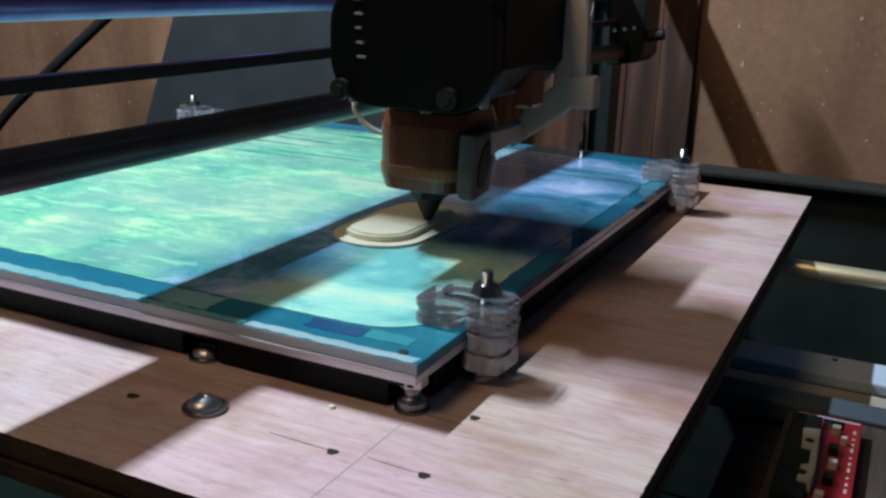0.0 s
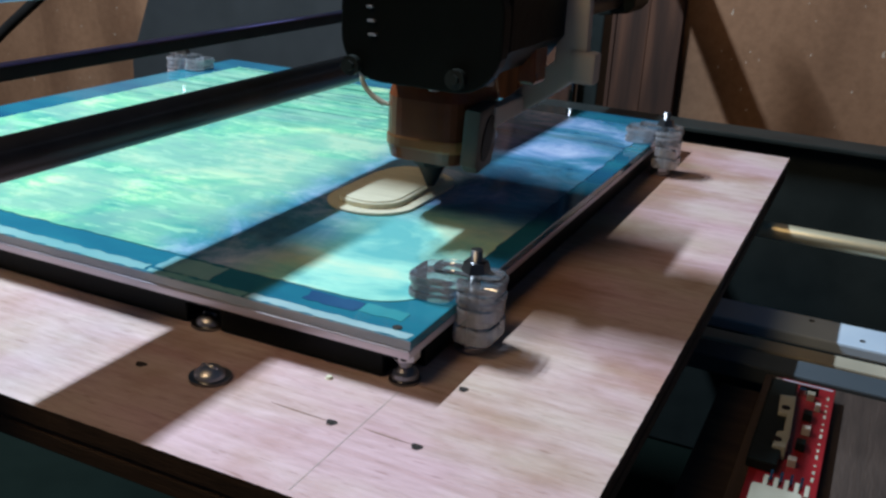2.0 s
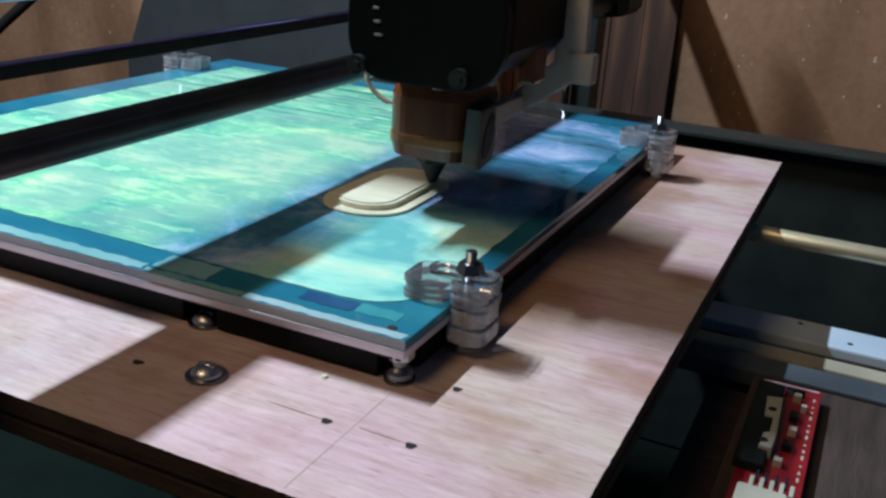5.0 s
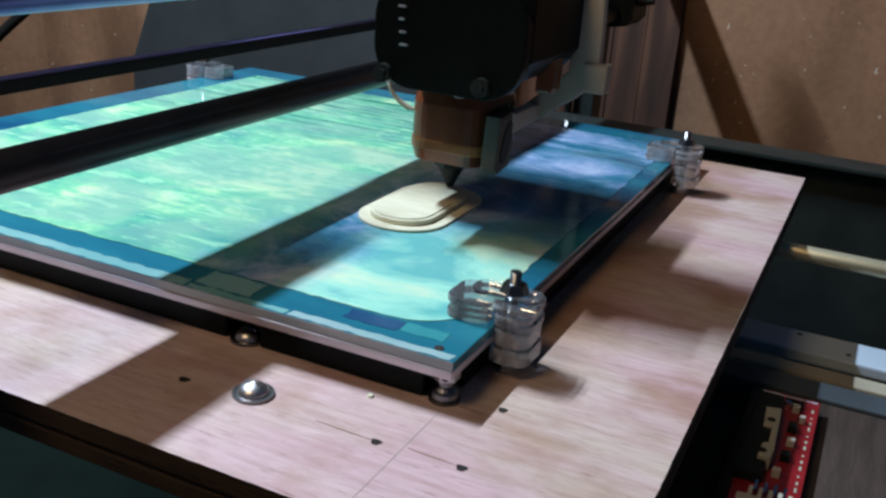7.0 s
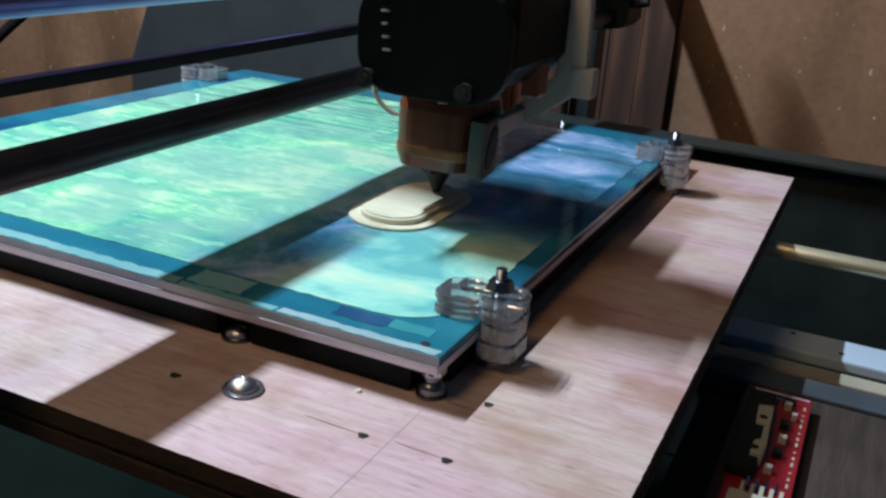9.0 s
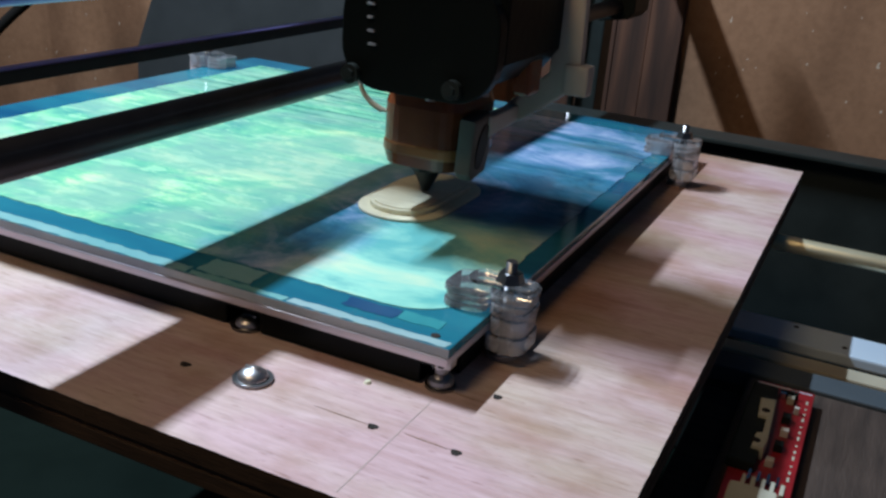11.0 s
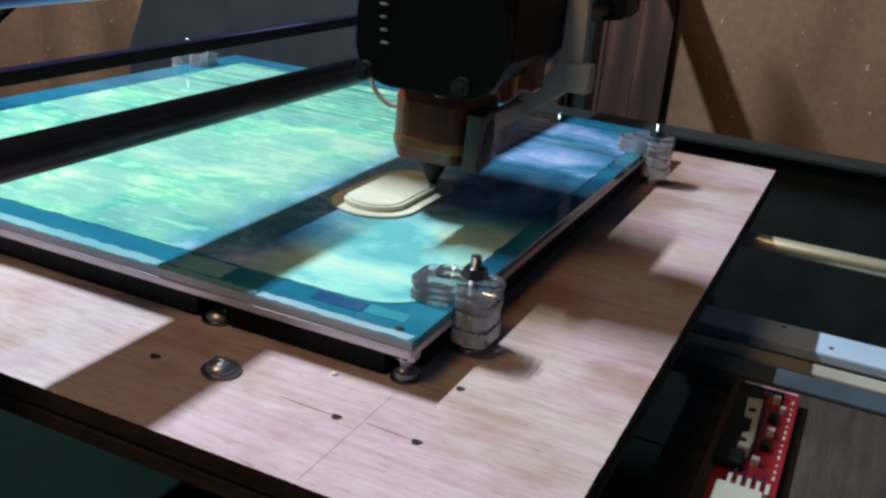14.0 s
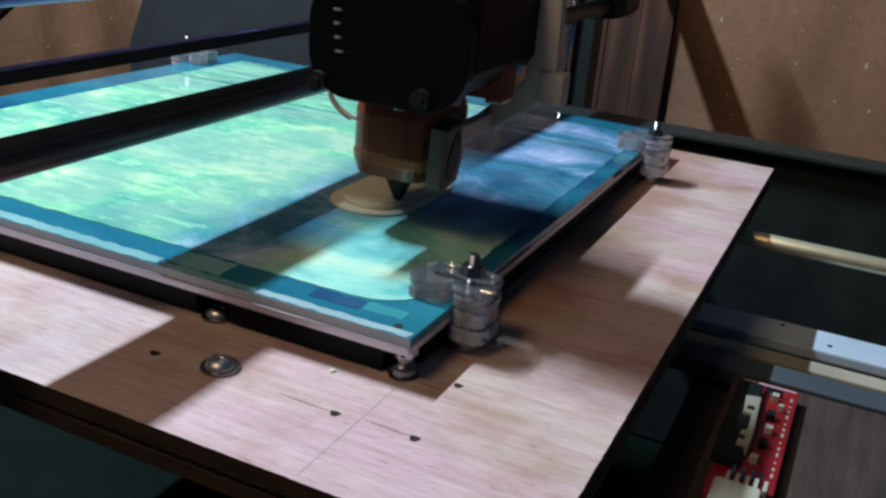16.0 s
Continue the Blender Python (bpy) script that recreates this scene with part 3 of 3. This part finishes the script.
for pts, mat in (([(-1.19, 2.2, HZ), (-1.27, 2.14, 0.54), (-1.345, 2.10, 0.52), (-1.30, 2.10, 0.455), (-1.262, 2.11, 0.44)], WHITE_PLASTIC),
                 ([(-1.17, 2.22, HZ), (-1.29, 2.18, 0.55), (-1.375, 2.15, 0.53), (-1.33, 2.14, 0.45), (-1.262, 2.15, 0.43)], WHITE_PLASTIC),
                 ([(-1.2, 2.25, HZ), (-1.26, 2.25, 0.53), (-1.29, 2.24, 0.50), (-1.262, 2.2, 0.46)], RED)):
    tube(pts, 0.006, "wire", mat, head)

# ---- gantry ----
gantry = holder("gantry", "dark smooth rods and black belt of the gantry", "gantry")
part("smooth_rod", cyl(B(), (-1.60, -1.5, 0.446), (-1.60, 6.2, 0.446), 0.046, n=40), ROD, gantry, "dark polished steel rod", True)
bm = box(B(), -1.675, -1.640, -1.5, 6.2, 0.590, 0.620, 0.004)
part("belt", bm, RUBBER, gantry, "black toothed belt")
# thin violet strip that paints the highlight on top of the belt
part("belt_edge", box(B(), -1.672, -1.643, -1.5, 6.2, 0.6203, 0.6235), VIOLET_STEEL, gantry, "violet highlight along the belt's upper edge")
for x, z in ((-1.60, 0.446), (-1.79, 0.773)):
    part("rod_clamp", box(B(), x - 0.09, x + 0.09, -1.62, -1.42, z - 0.08, z + 0.08, 0.01), BLACK, gantry)
part("front_post", box(B(), -1.98, -1.52, -1.85, -1.6, -2.0, 1.59, 0.01), BLACK_METAL, gantry, "black front post")
part("upper_rod", cyl(B(), (-1.79, -1.5, 0.773), (-1.79, 6.2, 0.773), 0.0470, n=40), VIOLET_STEEL, gantry, "polished steel rod", True)
# unseen beam, added to cast the band of shade; its gap lights the print
beam = holder("top_beam", "unseen black beam added to shade the bed", "beam")
part("beam", box(B(), -2.213, -2.172, -2.5, 7, 1.45, 1.50, 0.004), BLACK_METAL, beam, "narrow unseen rail that casts shade")
for y0, y1 in ((-2.5, 2.22), (2.86, 7)):
    part("beam_plate", box(B(), -2.168, -2.069, y0, y1, 1.45, 1.59, 0.004), BLACK_METAL, beam, "unseen plate that widens the rail's shade")

# ---- right of the bed ----
low_rod = tagged(part("guide_rod", cyl(B(), (-2.9, 3.85, -0.2), (2.5, 3.85, -0.2), 0.034, n=32), PALE_ROD, smooth=True), "pale gold steel guide rod under the bed", "rod")
for x in (-2.9, 2.4):
    low_rod_block = tagged(part("rod_block", box(B(), x - 0.1, x + 0.1, 3.9, 4.3, -2.08, -0.14, 0.01), BLACK), "black block that holds the guide rod", "block", "guide rod blocks")
bar = holder("white_bar", "white painted wooden bar with nail holes and a cream ledge", "bar")
part("bar", box(B(), -3.5, 2.5, 2.975, 3.15, -0.285, -0.245, 0.008), WHITE, bar)
for x, y in ((-0.07, 3.11), (0.09, 3.03)):
    part("nail_hole", cyl(B(), (x, y, -0.25), (x, y, -0.2435), 0.009, n=12), DARK_HOLE, bar)
for x in (-1.2, 2.2):
    part("leg", box(B(), x, x + 0.2, 2.82, 3.13, -2.0, -0.285), WOOD_UNDER, bar, "dark wooden leg")
part("cross_rail", box(B(), -3.4, 2.45, 2.83, 2.97, -0.34, -0.2902), WOOD_UNDER, bar, "dark wooden rail")
part("ledge", box(B(), -0.9, 2.4, 2.81, 2.89, -0.29, -0.25, 0.006), CREAM, bar, "cream ledge")
slate = tagged(part("slate_strip", box(B(), -0.9, 2.5, 2.665, 2.78, -0.30, -0.246, 0.006), SLATE), "slate grey painted strip along the deck", "strip")
deck = tagged(part("wooden_deck", box(B(), -0.155, 2.5, -1, 2.66, -0.6, -0.256, 0.008), WOOD_DARK), "dark brown wooden deck", "deck")
# darker strip of deck wood: its colour holds the bed's shadow
skirt = tagged(part("deck_skirt", box(B(), -0.27, -0.157, -1, 2.62, -0.6, -0.30, 0.008), WOOD_UNDER), "wooden strip beside the deck, the bed's shade in its dark colour", "skirt")

board = holder("endstop_board", "red endstop switch circuit board on the wooden deck", "circuit board")
part("circuit_board", box(B(), -0.118, 0.036, 1.90, 2.572, -0.228, -0.216, 0.002), RED, board)
for x, y in ((-0.09, 1.94), (0.01, 2.52), (-0.10, 2.53)):
    part("standoff", cyl(B(), (x, y, -0.256), (x, y, -0.228), 0.016, n=12), BLACK, board)
# the switch is drawn wide: its left part stands for shade on the board
switch = part("switch_body", box(B(), -0.128, -0.058, 2.05, 2.50, -0.216, -0.188, 0.006), BLACK, board, "black switch body")
bm = prism(B(), [(-0.095, 2.39), (-0.055, 2.40), (-0.046, 2.17), (-0.05, 2.12), (-0.08, 2.12), (-0.078, 2.19), (-0.064, 2.2), (-0.066, 2.29), (-0.088, 2.29)], "z", -0.215, -0.178, 0.004)
part("white_bracket", bm, WHITE_PLASTIC, switch, "white plastic bracket")
for y in (2.32, 2.15):
    part("bracket_hole", cyl(B(), (-0.073, y, -0.19), (-0.073, y, -0.1765), 0.011, n=14), DARK_HOLE, switch)
plug = part("plug", prism(B(), rounded(-0.100, 0.008, 1.80, 1.940, 0.008, 2), "z", -0.216, -0.180, 0.004), WHITE_PLASTIC, board, "white four-pin plug")
for i in range(5):
    x = -0.078 + 0.022 * i
    part("plug_rib", box(B(), x, x + 0.010, 1.938, 1.985, -0.205, -0.182, 0.002), WHITE_PLASTIC, plug)
for i in range(4):
    x = -0.068 + 0.022 * i
    part("pin", box(B(), x, x + 0.006, 1.985, 2.03, -0.20, -0.192), CHROME, plug)
for x, y, w, d, mat in ((-0.045, 2.49, 0.018, 0.012, CHROME), (-0.022, 2.475, 0.02, 0.022, WHITE_PLASTIC), (-0.03, 2.505, 0.05, 0.008, BLACK), (-0.02, 2.36, 0.022, 0.03, BLACK), (-0.015, 2.28, 0.02, 0.02, GREY_PLASTIC), (-0.02, 2.20, 0.022, 0.03, BLACK), (-0.03, 2.11, 0.02, 0.02, GREY_PLASTIC), (0.0, 2.42, 0.014, 0.014, GREY_PLASTIC)):
    part("component", box(B(), x - w / 2, x + w / 2, y - d / 2, y + d / 2, -0.2162, -0.195, 0.002), mat, board)
for i in range(13):
    y = 2.06 + 0.036 * i
    part("print_mark", box(B(), 0.018, 0.024, y, y + 0.020 - 0.006 * (i % 3), -0.217, -0.2152), WHITE_PLASTIC, board)
part("edge_mark", box(B(), -0.12, 0.03, 2.556, 2.562, -0.217, -0.2152), WHITE, board)

# everything beside the bed lies lower and a little further out than the plan above
CENTRE = Vector((0.0024, -0.0099, 0.0962))
for factor, things in ((1.062, (slate, deck, skirt, board)), (1.17, (bar,)), (0.962, (low_rod,))):
    spread = Matrix.Translation(CENTRE) @ Matrix.Scale(factor, 4) @ Matrix.Translation(-CENTRE)
    for thing in things:
        for ob in (thing, *thing.children_recursive):
            if ob.data:
                ob.data.transform(spread)


def motions():
    bed_rows = [  # seconds, metres
        (0, -0.01089), (0.1, -0.0066), (0.3, -0.0080), (0.4, -0.0062), (0.5, -0.00192), (0.6, 0.0036), (0.8, 0.0033), (1, 0.00324),
        (1.2, 0.0010), (1.4, -0.0025), (1.5, -0.00584), (1.7, -0.0130), (1.8, -0.0150), (2, -0.01344), (2.1, -0.0135), (2.4, -0.0106),
        (2.5, -0.00768), (2.7, -0.0004), (3, 0.00334), (3.3, 0.0052), (3.5, -0.00000), (3.6, -0.0079), (3.9, -0.0147), (4, -0.01438),
        (4.2, -0.0157), (4.5, -0.01260), (4.8, -0.0108), (5, -0.01275), (5.1, -0.0165), (5.2, -0.01533), (7.3, -0.00402), (7.5, -0.00736),
        (7.7, -0.0056), (8, -0.00651), (8.5, -0.00620), (8.9, -0.0059), (9, -0.00593), (9.2, 0.00102), (11.3, -0.0080), (11.4, -0.0128),
        (11.5, -0.01187), (11.7, -0.0059), (11.9, -0.0045), (12, -0.00627), (12.2, -0.0138), (12.3, -0.0098), (12.5, -0.00183), (12.7, 0.0026),
        (12.8, -0.0006), (13, -0.00708), (13.2, -0.0116), (13.3, -0.0103), (13.5, -0.00507), (13.7, 0.0002), (13.8, -0.0025), (14, -0.01071),
        (14.2, -0.0053), (14.3, -0.0034), (14.4, -0.0052), (14.5, -0.00992), (14.7, -0.0093), (15, 0.00234), (15.2, 0.0022), (15.5, 0.00376),
        (15.6, 0.0022), (15.7, 0.0004), (16, -0.01115),
    ]
    head_rows = [  # seconds, metres
        (0, 0.01650), (0.3, 0.0360), (0.5, 0.03672), (0.6, 0.0350), (0.9, 0.0210), (1, 0.01587), (1.2, 0.0020), (1.5, -0.00267),
        (1.8, 0.0050), (2, 0.01857), (2.1, 0.0240), (2.4, 0.0355), (2.5, 0.03673), (2.7, 0.0355), (3, 0.02206), (3.3, 0.0085),
        (3.5, -0.00000), (3.6, -0.0010), (3.9, 0.0045), (4, 0.01061), (4.2, 0.0215), (4.5, 0.03411), (4.8, 0.0340), (5, 0.02389),
        (5.2, 0.01249), (7.5, 0.03568), (7.7, 0.0360), (8, 0.03189), (8.5, 0.03404), (8.9, 0.0275), (9, 0.02543), (9.2, 0.01890),
        (11.4, 0.0148), (11.5, 0.01437), (12, 0.00178), (12.5, 0.00474), (12.6, 0.0055), (13, 0.02216), (13.2, 0.0205), (13.5, 0.01362),
        (13.8, 0.0165), (14, 0.02499), (14.4, 0.0375), (14.5, 0.03754), (15, 0.03349), (15.5, 0.00975), (15.6, 0.0085), (16, 0.00343),
    ]
    for thing in (bed, printed):
        walk(thing, [(t, pose(x, 0, 0)) for t, x in bed_rows])
    walk(head, [(t, pose(0, y, 0)) for t, y in head_rows])


motions()
